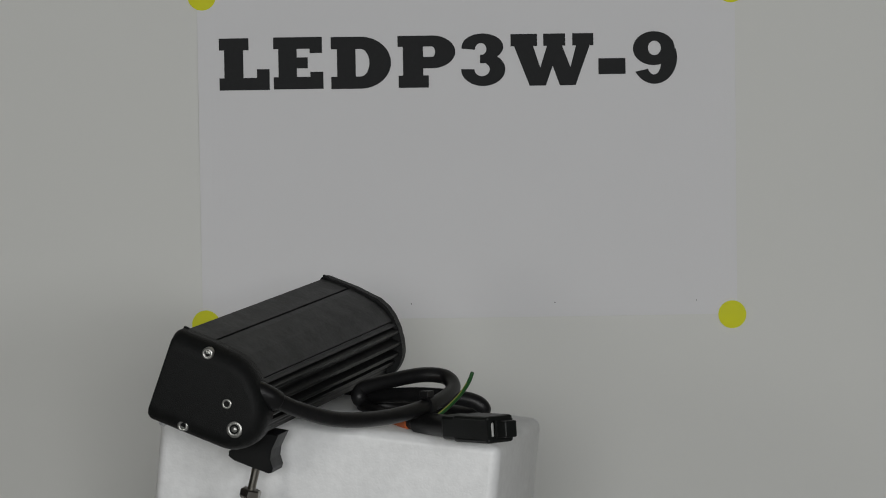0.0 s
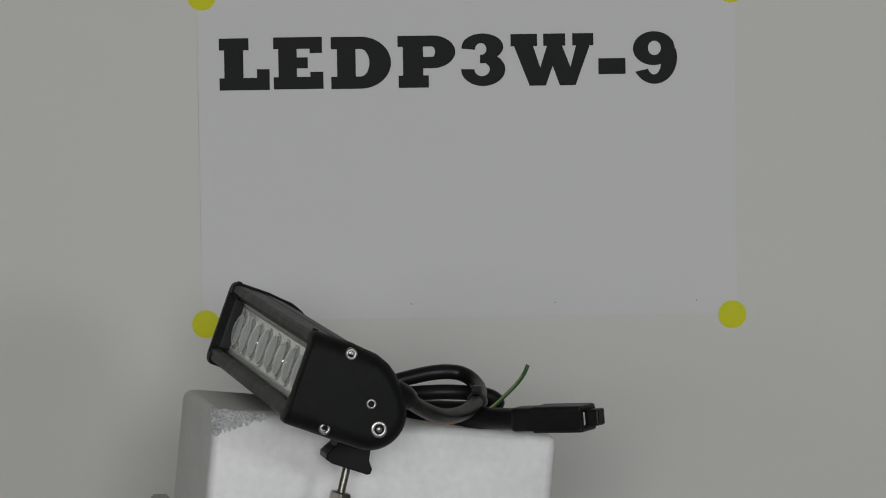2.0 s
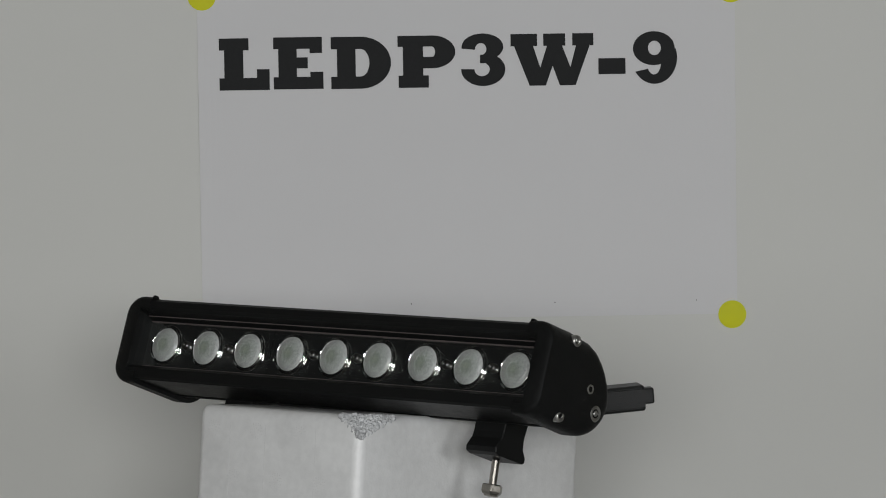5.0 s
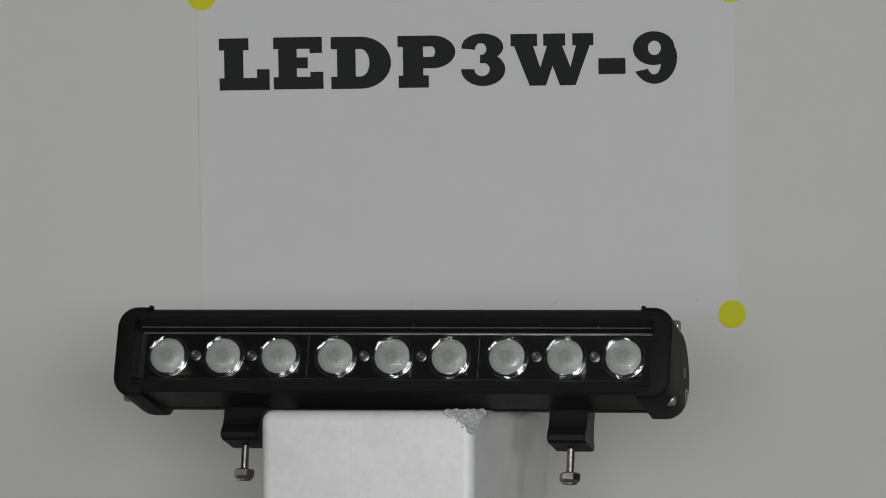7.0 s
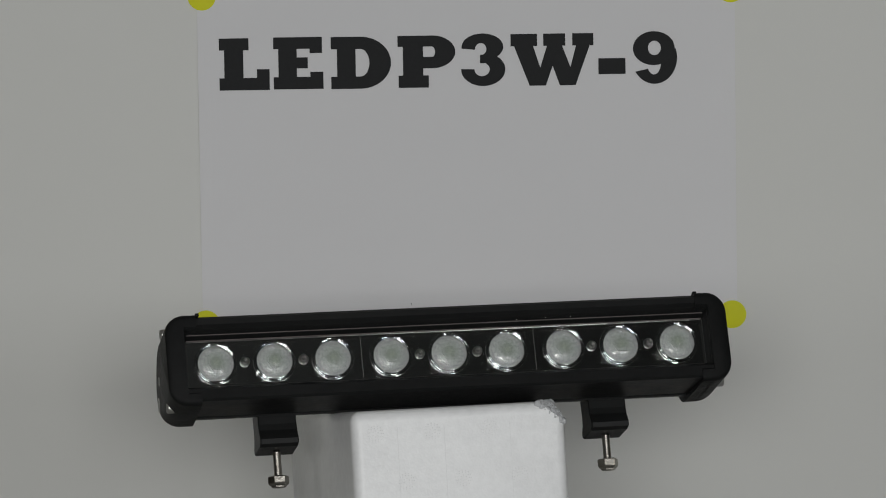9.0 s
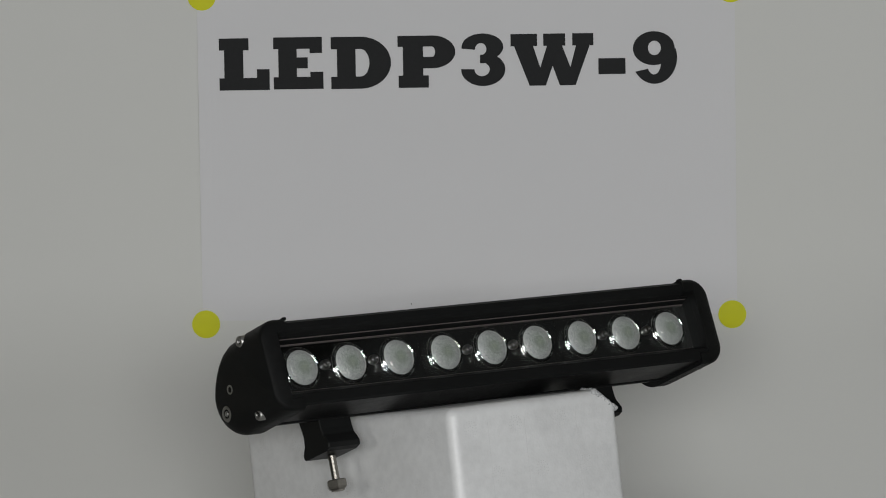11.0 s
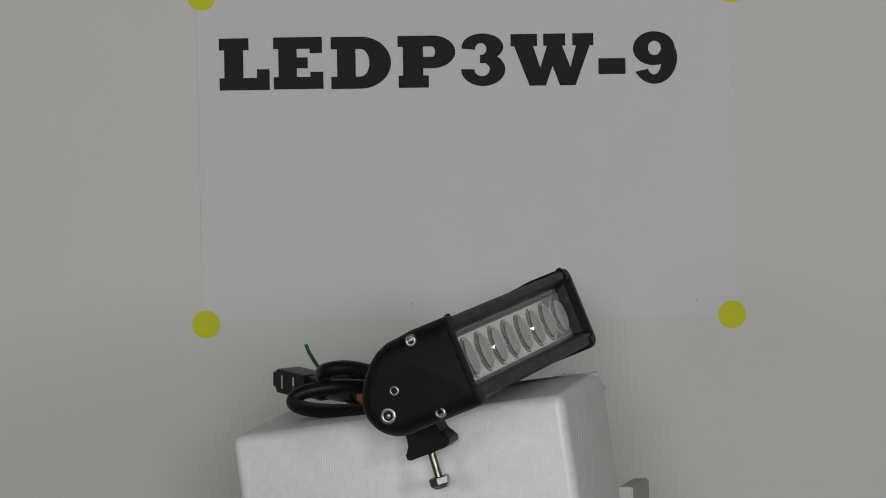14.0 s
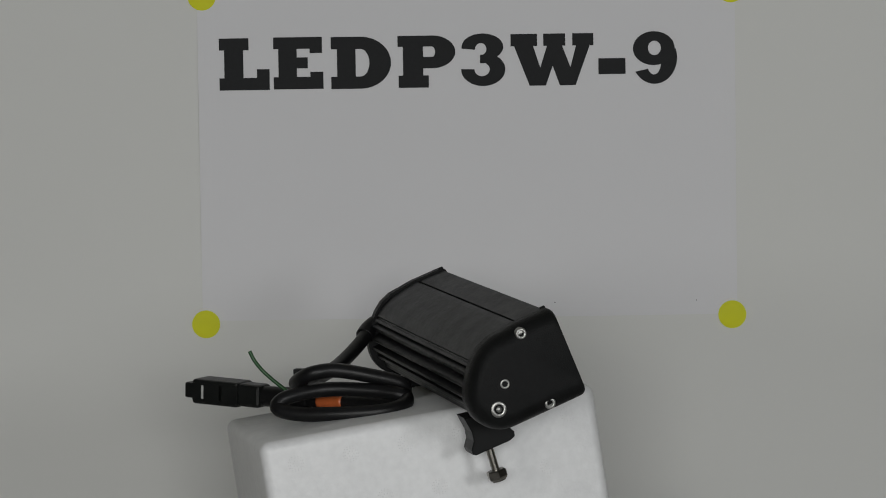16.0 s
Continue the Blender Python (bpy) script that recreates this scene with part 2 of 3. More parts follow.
WALL_Y = 0.42
structure("floor", box(-3.0, 3.0, -4.0, 1.4, -0.1, 0.0), FLOOR, "dark grey vinyl floor of the room")
structure("ceiling", box(-3.0, 3.0, -4.0, 1.4, 2.7, 2.8), CEILING, "plain black painted ceiling")
structure("wall_west", box(-3.1, -3.0, -4.0, 1.4, 0.0, 2.7), GREY_WALL, "plain dark grey painted side wall")
structure("wall_east", box(3.0, 3.1, -4.0, 1.4, 0.0, 2.7), GREY_WALL, "plain dark grey painted side wall")
# opening and frame are unseen, added only to hold the frontal fill
south = join(box(-3.1, -0.65, -4.1, -4.0, 0.0, 2.7), box(0.75, 3.1, -4.1, -4.0, 0.0, 2.7), box(-0.65, 0.75, -4.1, -4.0, 0.0, 1.35), box(-0.65, 0.75, -4.1, -4.0, 1.95, 2.7))
structure("wall_south", south, GREY_WALL, "plain dark grey wall with an opening for the fill light")
frame_bm = join(box(-0.65, 0.75, -4.08, -4.03, 1.35, 1.39, 0.003), box(-0.65, 0.75, -4.08, -4.03, 1.91, 1.95, 0.003), box(-0.65, -0.61, -4.08, -4.03, 1.39, 1.91, 0.003), box(0.71, 0.75, -4.08, -4.03, 1.39, 1.91, 0.003), box(0.03, 0.07, -4.08, -4.03, 1.39, 1.91, 0.003))
structure("fill_opening_frame", frame_bm, BACKDROP, "added white frame round the fill light opening behind the camera")
structure("wall_north", box(-3.1, 3.1, 1.30, 1.40, 0.0, 2.7), GREY_WALL, "plain dark grey painted wall behind the board")


def backdrop_board():
    bm = box(-0.79, 0.98, WALL_Y, WALL_Y + 0.006, 0.752, 1.75, 0.001, 1)
    return tagged(part("backdrop_board", bm, BACKDROP), "matt white backdrop board standing upright on the table", "backdrop board")


backdrop_board()


def backing_board():
    bm = box(-1.08, 1.45, WALL_Y + 0.0065, WALL_Y + 0.0225, 0.752, 2.05, 0.001, 1)
    return tagged(part("plywood_board", bm, TAN), "tan plywood board standing behind the white backdrop", "board")


backing_board()


def table():
    t = tagged(new("table"), "pale grey laminate work table carrying turntable and backdrop", "table")
    part("tabletop", box(-1.5, 1.5, -0.45, 0.58, 0.72, 0.75, 0.004), TABLE, t)
    for x in (-1.42, 1.42):
        for y in (-0.38, 0.51):
            part("leg", box(x - 0.025, x + 0.025, y - 0.025, y + 0.025, 0.0, 0.72, 0.003), DARK_STEEL, t)
    return t


table()


# ---- the paper sign ----
SHEET = pose(0.0522, WALL_Y - 0.0002, ZO + 0.0262, 0, 0.85, 0)


SHEET_W, SHEET_H = 0.3556, 0.2159


def paper_lift(x, z):
    """How far the sheet stands off the board at a place on it."""
    left, foot, right = x + SHEET_W / 2, z + SHEET_H / 2, SHEET_W / 2 - x
    belly = math.sin(math.pi * min(1, max(0, foot / SHEET_H)))
    lift = 0.0013 * math.exp(-left / 0.007) * (0.4 + 0.6 * belly)
    lift += 0.0022 * math.exp(-foot / 0.010) * math.exp(-((x - 0.03) / 0.12) ** 4)
    lift += 0.0006 * math.exp(-right / 0.006) * belly
    return lift + 0.0001 * noise.noise(Vector((x * 14, z * 14, 3)))


def paper_sign():
    """Sheet local x to the right, z up, front towards -y; a little curl at the left edge and foot."""
    w, h = SHEET_W, SHEET_H
    bm = bmesh.new()
    nx, nz = 90, 60
    grid = []
    for i in range(nx + 1):
        col = []
        for k in range(nz + 1):
            x, z = -w / 2 + w * i / nx, -h / 2 + h * k / nz
            col.append(bm.verts.new((x, -0.0002 - paper_lift(x, z), z)))
        grid.append(col)
    for i in range(nx):
        for k in range(nz):
            bm.faces.new((grid[i][k], grid[i + 1][k], grid[i + 1][k + 1], grid[i][k + 1]))
    r = bmesh.ops.extrude_face_region(bm, geom=bm.faces[:])
    for v in r["geom"]:
        if isinstance(v, bmesh.types.BMVert):
            v.co.y += 0.0001
    bmesh.ops.recalc_face_normals(bm, faces=bm.faces)
    s = part("paper_sign", bm, PAPER)
    s.matrix_basis = SHEET
    return tagged(s, "white paper sheet printed with bold black letters, on the backdrop board", "paper sign")


SIGN = paper_sign()


def letter(ch, x0, x1, z0, z1, bars=(), bends=()):
    """One printed slab-serif character in its box on the sheet. bars: four-cornered strokes, bends: (centre, outer radii, inner centre, inner radii, from, to) of curved strokes, in box fractions."""
    bm = bmesh.new()
    depth = [0]

    def vert(fx, fz):
        return bm.verts.new((x0 + fx * (x1 - x0), -0.0008 - 0.00001 * depth[0], z0 + fz * (z1 - z0)))

    for q in bars:
        depth[0] += 1
        if len(q) == 4 and not isinstance(q[0], tuple):
            a, b, c, d = q
            q = ((a, c), (b, c), (b, d), (a, d))
        bm.faces.new([vert(*p) for p in q])
    for (cx, cz), (ro, so), (ix, iz), (ri, si), a0, a1 in bends:
        depth[0] += 1
        outer, inner = arc(cx, cz, ro, so, a0, a1, 28), arc(ix, iz, ri, si, a0, a1, 28)
        o, n = [vert(*p) for p in outer], [vert(*p) for p in inner]
        for k in range(28):
            bm.faces.new((o[k], o[k + 1], n[k + 1], n[k]))
    for f in bm.faces:
        f.normal_update()
        if f.normal.y > 0:
            f.normal_flip()
    return part("letter", bm, INK, SIGN, "bold black slab-serif character %s" % ch)


def on_sheet(x, z):
    """A place on the board, from the plan's x and z, in the sheet's own axes."""
    p = SHEET.inverted() @ Vector((x, WALL_Y, z + ZO))
    return p.x, p.z


def lettering():
    def put(ch, x0, x1, z0, z1, bars=(), bends=()):
        cx, cz = on_sheet((x0 + x1) / 2, (z0 + z1) / 2)
        w, h = x1 - x0, z1 - z0
        letter(ch, cx - w / 2, cx + w / 2, cz - h / 2, cz + h / 2, bars, bends)

    put("L", -0.1106, -0.0774, 0.0737, 0.1081, [(0, 0.59, 0.77, 1), (0.10, 0.48, 0, 1), (0, 1, 0, 0.235), (0.75, 1, 0, 0.40)])
    put("E", -0.0747, -0.0418, 0.0734, 0.1078, [(0.10, 0.47, 0, 1), (0, 0.98, 0.775, 1), (0.73, 0.98, 0.69, 1), (0, 1, 0, 0.235), (0.74, 1, 0, 0.33), (0.4, 0.69, 0.40, 0.61)])
    put("D", -0.0366, 0.0031, 0.0725, 0.1069, [(0, 0.5, 0.765, 1), (0, 0.5, 0, 0.235), (0.10, 0.41, 0, 1)], [((0.49, 0.5), (0.51, 0.5), (0.49, 0.5), (0.15, 0.265), -90, 90)])
    put("P", 0.0076, 0.0457, 0.0720, 0.1064, [(0, 0.62, 0.79, 1), (0.09, 0.44, 0, 1), (0.01, 0.535, 0, 0.235), (0.3, 0.62, 0.37, 0.59)], [((0.60, 0.685), (0.40, 0.315), (0.60, 0.685), (0.05, 0.10), -90, 90)])
    put("3", 0.0495, 0.0787, 0.0719, 0.1067, [(0.43, 0.72, 0.435, 0.597)],
        [((0.487, 0.742), (0.474, 0.258), (0.449, 0.704), (0.128, 0.113), -75, 186), ((0.50, 0.317), (0.50, 0.317), (0.474, 0.317), (0.173, 0.129), -182, 60)])
    put("W", 0.0824, 0.1372, 0.0710, 0.1053, [(0, 0.32, 0.765, 1), (0.395, 0.66, 0.765, 1), (0.745, 1, 0.765, 1),
        ((0.04, 0.77), (0.225, 0), (0.42, 0), (0.505, 0.38), (0.59, 0), (0.78, 0), (0.955, 0.77), (0.79, 0.77), (0.72, 0.345), (0.62, 0.77), (0.44, 0.77), (0.355, 0.345), (0.27, 0.77))])
    put("-", 0.1403, 0.1582, 0.0774, 0.0879, [(0, 1, 0, 1)])
    put("9", 0.1633, 0.1925, 0.0701, 0.1050, (), [((0.474, 0.676), (0.474, 0.322), (0.487, 0.681), (0.147, 0.137), 0, 360),
        ((0.487, 0.499), (0.513, 0.499), (0.474, 0.413), (0.16, 0.236), -148, 20)])


lettering()


def sticker(x, z):
    s = part("dot_sticker", lathe([(0, 0), (0.0090, 0), (0.0093, -0.0001), (0.0093, -0.0003), (0, -0.0003)], 48, Matrix.Rotation(radians(-90), 4, "X")), DOT)
    s.matrix_basis = pose(x, WALL_Y - 0.0012, ZO + z)
    return tagged(s, "round yellow paper sticker holding the sheet's corner", "sticker", "stickers on the sheet's corners")


for q in ((-0.1207, 0.1365), (0.2290, 0.1318), (-0.1251, -0.0812), (0.2251, -0.0847)):
    sticker(*q)


def speck(x, z):
    s = part("ink_speck", lathe([(0, 0), (0.0004, 0), (0.0004, 0.0001), (0, 0.0001)], 8, Matrix.Rotation(radians(90), 4, "X")), INK, SIGN)
    px, pz = on_sheet(x, z)
    s.matrix_basis = pose(px, -0.0004 - paper_lift(px, pz), pz)


for q in ((0.0118, -0.0716), (0.1073, -0.0733), (0.2015, -0.0745)):
    speck(*q)


# ---- what turns: each thing is built round its own base, given in the turntable's axes ----
TURNING = []


def turning(ob, x, y, z):
    TURNING.append((ob, Vector((x, y, z + ZO))))
    return ob


def turntable():
    p = tagged(part("turntable", lathe([(0, -0.016), (0.11, -0.016), (0.115, -0.012), (0.115, 0.0), (0.16, 0.0), (0.165, 0.003), (0.165, 0.012), (0.162, 0.014), (0, 0.014)], 64), TURN),
               "dark round rotating plate under the foam block", "turntable")
    turning(p, 0, 0, 0.766 - ZO)


turntable()


def rosette():
    """A ring of small raised dots left by the mould."""
    bms = []
    for r, n in ((0.0016, 6), (0.0032, 11), (0.0042, 15)):
        for k in range(n):
            a = 2 * math.pi * k / n + r * 900
            bms.append(lathe([(0.00042, 0.00002), (0.0003, 0.00006), (0, 0.00008)], 5, Matrix.Translation((r * math.cos(a), r * math.sin(a), 0))))
    return join(*bms)


FOAM_AT = (0.0169, -0.0141, -0.36)
FOAM_TILT = -7.1


def foam_block():
    """A block with soft edges, leaning back, its foot cut level on the turntable, one corner broken off."""
    w, d = 0.1172, 0.1906
    top = Matrix.Translation((0, 0, 0.2715)) @ pose(0, 0, 0, FOAM_TILT, 0, 1.1)
    bm = box(-w / 2, w / 2, -d / 2, d / 2, -0.34, 0.0, 0.0058, 5)
    # the broken corner
    geom = bm.verts[:] + bm.edges[:] + bm.faces[:]
    chip = Vector((w / 2, -d / 2, 0.0))
    n = Vector((1 / 0.0155, -1 / 0.030, 1 / 0.0118)).normalized()
    through_chip = chip - Vector((0.0155, 0, 0))
    r = bmesh.ops.bisect_plane(bm, geom=geom, plane_co=through_chip, plane_no=n, clear_outer=True)
    edges = [e for e in r["geom_cut"] if isinstance(e, bmesh.types.BMEdge)]
    bmesh.ops.contextual_create(bm, geom=edges)
    bm.transform(top)
    bmesh.ops.bisect_plane(bm, geom=bm.verts[:] + bm.edges[:] + bm.faces[:], plane_co=(0, 0, 0), plane_no=(0, 0, -1), clear_outer=True)
    hole = [e for e in bm.edges if e.is_boundary]
    bmesh.ops.holes_fill(bm, edges=hole)
    ob = tagged(new("foam_block"), "white polystyrene packing block with a broken corner, leaning back", "foam block")
    body = part("body", bm, FOAM, ob)
    for f in body.data.polygons:
        f.use_smooth = True
    body.data.set_sharp_from_angle(angle=radians(35))
    # crumbled beads on the broken corner
    rng = random.Random(4)
    bms = []
    for k in range(900):
        p, q = sorted((rng.random(), rng.random()))
        c = chip + p * Vector((-0.0150, 0, 0)) + (q - p) * Vector((0, 0.0292, 0)) + (1 - q) * Vector((0, 0, -0.0114)) + Vector((-0.0010, 0.0010, -0.0010))
        size = rng.uniform(0.0005, 0.0017)
        b = bmesh.new()
        bmesh.ops.create_icosphere(b, subdivisions=1, radius=size)
        inward = n * rng.uniform(-0.0011, 0.0006)
        b.transform(top @ Matrix.Translation(c + inward + n * 0.0007) @ pose(0, 0, 0, rng.uniform(0, 90), 0, rng.uniform(0, 90)))
        bms.append(b)
    tagged(part("broken_corner", join(*bms), BROKEN, ob, "crumbled grey-white beads of the broken corner"), kind="stuff")
    # mould marks on the front and on both flanks
    first = None
    marks = []
    for row, zz in enumerate((-0.0125, -0.0385, -0.0645)):
        for k in range(4):
            x = -0.046 + 0.031 * k + (0.0155 if row % 2 else 0)
            if x < 0.05 and not (row == 0 and x > 0.04):
                marks.append(pose(x, -d / 2, zz, 90, 0, 0))
    for k in range(6):
        for row, zz in enumerate((-0.014, -0.041)):
            y = -0.078 + 0.031 * k + (0.0155 if row else 0)
            if abs(y) < 0.085:
                marks.append(pose(-w / 2, y, zz, 0, -90, 0))
    for m in marks:
        if first is None:
            first = part("mould_mark", rosette(), MARK, ob, at=top @ m)
        else:
            twin(first, ob, top @ m)
    # fine upright mould lines on the front
    line = None
    for x in (-0.034, -0.0085, 0.0275):
        m = top @ Matrix.Translation((x, -d / 2, -0.075))
        if line is None:
            line = part("mould_line", box(-0.0002, 0.0002, -0.00003, 0.0003, -0.065, 0.066), MARK, ob, at=m)
        else:
            twin(line, ob, m)
    return turning(ob, *FOAM_AT)


foam_block()


def foam_board_strip():
    """A thin upright strip of foam board before the block, its top edge a little worn."""
    o = [(-0.106, 0.0), (0.106, 0.0), (0.106, 0.2125)] + arc(0.103, 0.2115, 0.003, 0.003, 20, 90, 4) + [(0.058, 0.2160), (0.057, 0.2080), (0.040, 0.1960), (-0.040, 0.1960), (-0.070, 0.2080), (-0.072, 0.2170)] + arc(-0.103, 0.2140, 0.003, 0.003, 90, 180, 4)
    bm = prism(o, -0.0045, 0.0045)
    bmesh.ops.bevel(bm, geom=[e for e in bm.edges if abs(e.verts[0].co.y - e.verts[1].co.y) < 1e-5], offset=0.0008, segments=2, affect="EDGES")
    ob = part("foam_board_strip", bm, STRIP)
    tagged(ob, "thin pale grey foam board strip standing against the block", "foam board")
    return turning(ob, 0.0165, -0.1195, -0.36)


foam_board_strip()

# ---- the lamp bar ----
TILT = -21.2
LAMP_AT = (0.0229, -0.0155, 0.0)
FACE, BACK, TOP, FOOT = -0.0392, 0.0225, -0.0423, -0.0926
END_IN, END_OUT, OPEN = 0.1380, 0.1552, 0.1450   # cap from, to; end of the recess
LED_PITCH, LED_V, LED_U = 0.03198, -0.0679, -0.0285


def cap_outline(d=0.0):
    """The D-shaped section, anticlockwise, moved inwards by d."""
    o = [(FACE, FOOT + 0.003)] + arc(FACE + 0.003, FOOT + 0.003, 0.003, 0.003, 180, 270, 4)[1:]
    o += arc(0.004, -0.0737, 0.0188, 0.0192, -90, 20, 14)
    o += [(0.0190, -0.0618), (0.0148, -0.0556), (0.0098, -0.0503), (0.0042, -0.0463), (-0.0025, -0.0438), (-0.0095, TOP - 0.0009), (-0.017, TOP)]
    o += arc(FACE + 0.003, TOP - 0.003, 0.003, 0.003, 90, 180, 4)
    return inset(o, d) if d else o


def shrink(o, d):
    """An outline drawn in by about d at top, foot and back, but little at the flat front rim."""
    cu, cv = (FACE + BACK) / 2, (TOP + FOOT) / 2
    return [(cu + (u - cu) * (1 - d * (0.75 if u > cu else 0.14) / 0.0308), cv + (v - cv) * (1 - d * (0.80 if u > cu else 0.92) / 0.0249)) for u, v in o]


def housing(lamp):
    """Extruded body: frame lips round the recessed front, a seam along the top, cooling fins at the back."""
    top, foot = TOP - 0.0014, FOOT + 0.0022
    o = [(FACE + 0.0008, foot + 0.0012), (FACE + 0.002, foot)]
    o += [(-0.004, foot), (-0.004, foot + 0.003), (0.001, foot + 0.003), (0.001, foot)]
    o += arc(0.0035, -0.0735, 0.0170, 0.0163, -80, -38, 5)
    # fins up the back
    fins = [(-0.0805, 0.0168), (-0.0755, 0.0196), (-0.0700, 0.0204), (-0.0640, 0.0190), (-0.0580, 0.0158)]
    for v, u in fins:
        o += [(u - 0.0003, v - 0.0012), (u, v - 0.0002), (u - 0.0003, v + 0.0010), (u - 0.0058, v + 0.0014), (u - 0.0060, v + 0.0036)]
    o += [(0.0130, -0.0548), (0.0116, -0.0536), (0.0108, -0.0542), (0.0101, -0.0536), (0.0103, -0.0525), (0.0085, -0.0510), (0.0035, -0.0480), (-0.0025, -0.0458), (-0.0095, top - 0.0009), (-0.0165, top)]
    o += [(-0.0200, top), (-0.0202, top - 0.0011), (-0.0212, top - 0.0011), (-0.0214, top)]
    o += [(FACE + 0.0022, top), (FACE + 0.0006, top - 0.0014)]
    # front: lip, sloped bezel, floor
    o += [(FACE + 0.0008, top - 0.0045), (FACE + 0.0030, top - 0.0062), (LED_U + 0.003, LED_V + 0.0128), (LED_U + 0.003, LED_V - 0.0128), (FACE + 0.0030, foot + 0.0082), (FACE + 0.0008, foot + 0.0065)]
    bm = extrude(o, -OPEN, OPEN)
    return part("housing", bm, PAINT, lamp, "black powder-coated finned aluminium body")


def end_cap(lamp, side):
    """A cast cap with soft outer edges; side is -1 or 1."""
    o = cap_outline()
    # sleeve over the body's end, open at the front like the body
    notch = [(FACE, LED_V + 0.0185), (FACE + 0.0025, LED_V + 0.0165), (LED_U + 0.005, LED_V + 0.0165), (LED_U + 0.005, LED_V - 0.0165), (FACE + 0.0025, LED_V - 0.0165), (FACE, LED_V - 0.0185)]
    sleeve = extrude(o + notch, side * END_IN, side * OPEN)
    r, secs = 0.0106, [(OPEN, o)]
    for k in range(1, 11):
        a = radians(9 * k)
        secs.append((END_OUT - r + r * math.sin(a), shrink(o, 0.0108 * (1 - math.cos(a)))))
    bm2 = join(sleeve, extrude(None, 0, 0, [(side * x, q) for x, q in secs]),
               box(side * END_IN - 0.0002, side * END_IN + 0.0020, FACE + 0.0012, FACE + 0.0042, TOP - 0.001, TOP + 0.0008, 0.0005))
    cap = part("end_cap", bm2, CAP, lamp, "black cast end cap with rounded edges")
    for f in cap.data.polygons:
        f.use_smooth = True
    cap.data.set_sharp_from_angle(angle=radians(40))
    for u, v, r in ((-0.0176, -0.0474, 0.0032), (0.0008, -0.0684, 0.0029), (0.0090, -0.0795, 0.0047), (-0.0178, -0.0880, 0.0031)):
        m = pose(side * (END_OUT - 0.0015), u, v, 0, 90 * side, 0)
        if v < -0.085 or v > -0.05:
            m = pose(side * (END_OUT - (0.0022 if v < -0.085 else 0.0016)), u, v, 0, 90 * side, 0)
        washer = part("screw", join(lathe([(r * 0.42, -0.0004), (r * 0.45, 0.0012), (r * 0.60, 0.0017), (r * 0.88, 0.0016), (r, 0.0008), (r, -0.003)], 24)), ZINC, cap, "bright zinc-plated socket screw", True, m)
        if r > 0.004:
            part("screw_dome", lathe([(0, 0.0022), (r * 0.25, 0.0020), (r * 0.40, 0.0012), (r * 0.44, -0.0005)], 20), ZINC, washer, "", True)
        else:
            part("hex_socket", lathe([(r * 0.45, 0.0002), (r * 0.2, 0.0003), (0, 0.0007)], 6), ZINC, washer)
    return cap


def led_unit(lamp):
    """Three polished reflector plates, each with three lenses in raised rings and two small screws."""
    ring = lens = core = scr = None
    for s in (-1, 0, 1):
        x0, x1 = (s * 3 - 1.5) * LED_PITCH + 0.0001, (s * 3 + 1.5) * LED_PITCH - 0.0001
        x0, x1 = max(x0, -OPEN + 0.0012), min(x1, OPEN - 0.0012)
        plate = part("reflector_plate", box(x0, x1, LED_U, LED_U + 0.0012, LED_V - 0.0124, LED_V + 0.0126), REFLECTOR, lamp, "mirror-bright reflector plate for three lenses")
        for k in (-1, 0, 1):
            x = (s * 3 + k) * LED_PITCH
            m = pose(x, LED_U, LED_V, 90, 0, 0)
            if ring is None:
                ring = part("lens_ring", lathe([(0.0117, 0.0), (0.0117, 0.0005), (0.0115, 0.0008), (0.0113, 0.0006), (0.0111, 0.0001), (0.0101, 0.0001), (0.0100, 0.0012), (0.0098, 0.0016), (0.0096, 0.0014)], 48), CHROME, plate, "chrome ring round the lens", True, m)
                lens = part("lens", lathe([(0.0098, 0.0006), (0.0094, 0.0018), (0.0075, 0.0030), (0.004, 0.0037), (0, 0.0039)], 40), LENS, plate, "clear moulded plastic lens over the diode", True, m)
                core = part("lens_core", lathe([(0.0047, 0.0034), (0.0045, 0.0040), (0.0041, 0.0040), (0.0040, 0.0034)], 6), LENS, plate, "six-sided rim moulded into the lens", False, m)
            else:
                twin(ring, plate, m)
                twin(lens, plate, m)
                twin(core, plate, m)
        for k in (-0.5, 0.5):
            m = pose((s * 3 + k) * LED_PITCH, LED_U, LED_V + 0.0005, 90, 0, 0)
            if scr is None:
                scr = part("plate_screw", lathe([(0.0026, 0.0), (0.0026, 0.0012), (0.0020, 0.0024), (0.0010, 0.0028), (0.0008, 0.0020), (0, 0.0020)], 20), SCREW, plate, "small domed dark screw", True, m)
            else:
                twin(scr, plate, m)


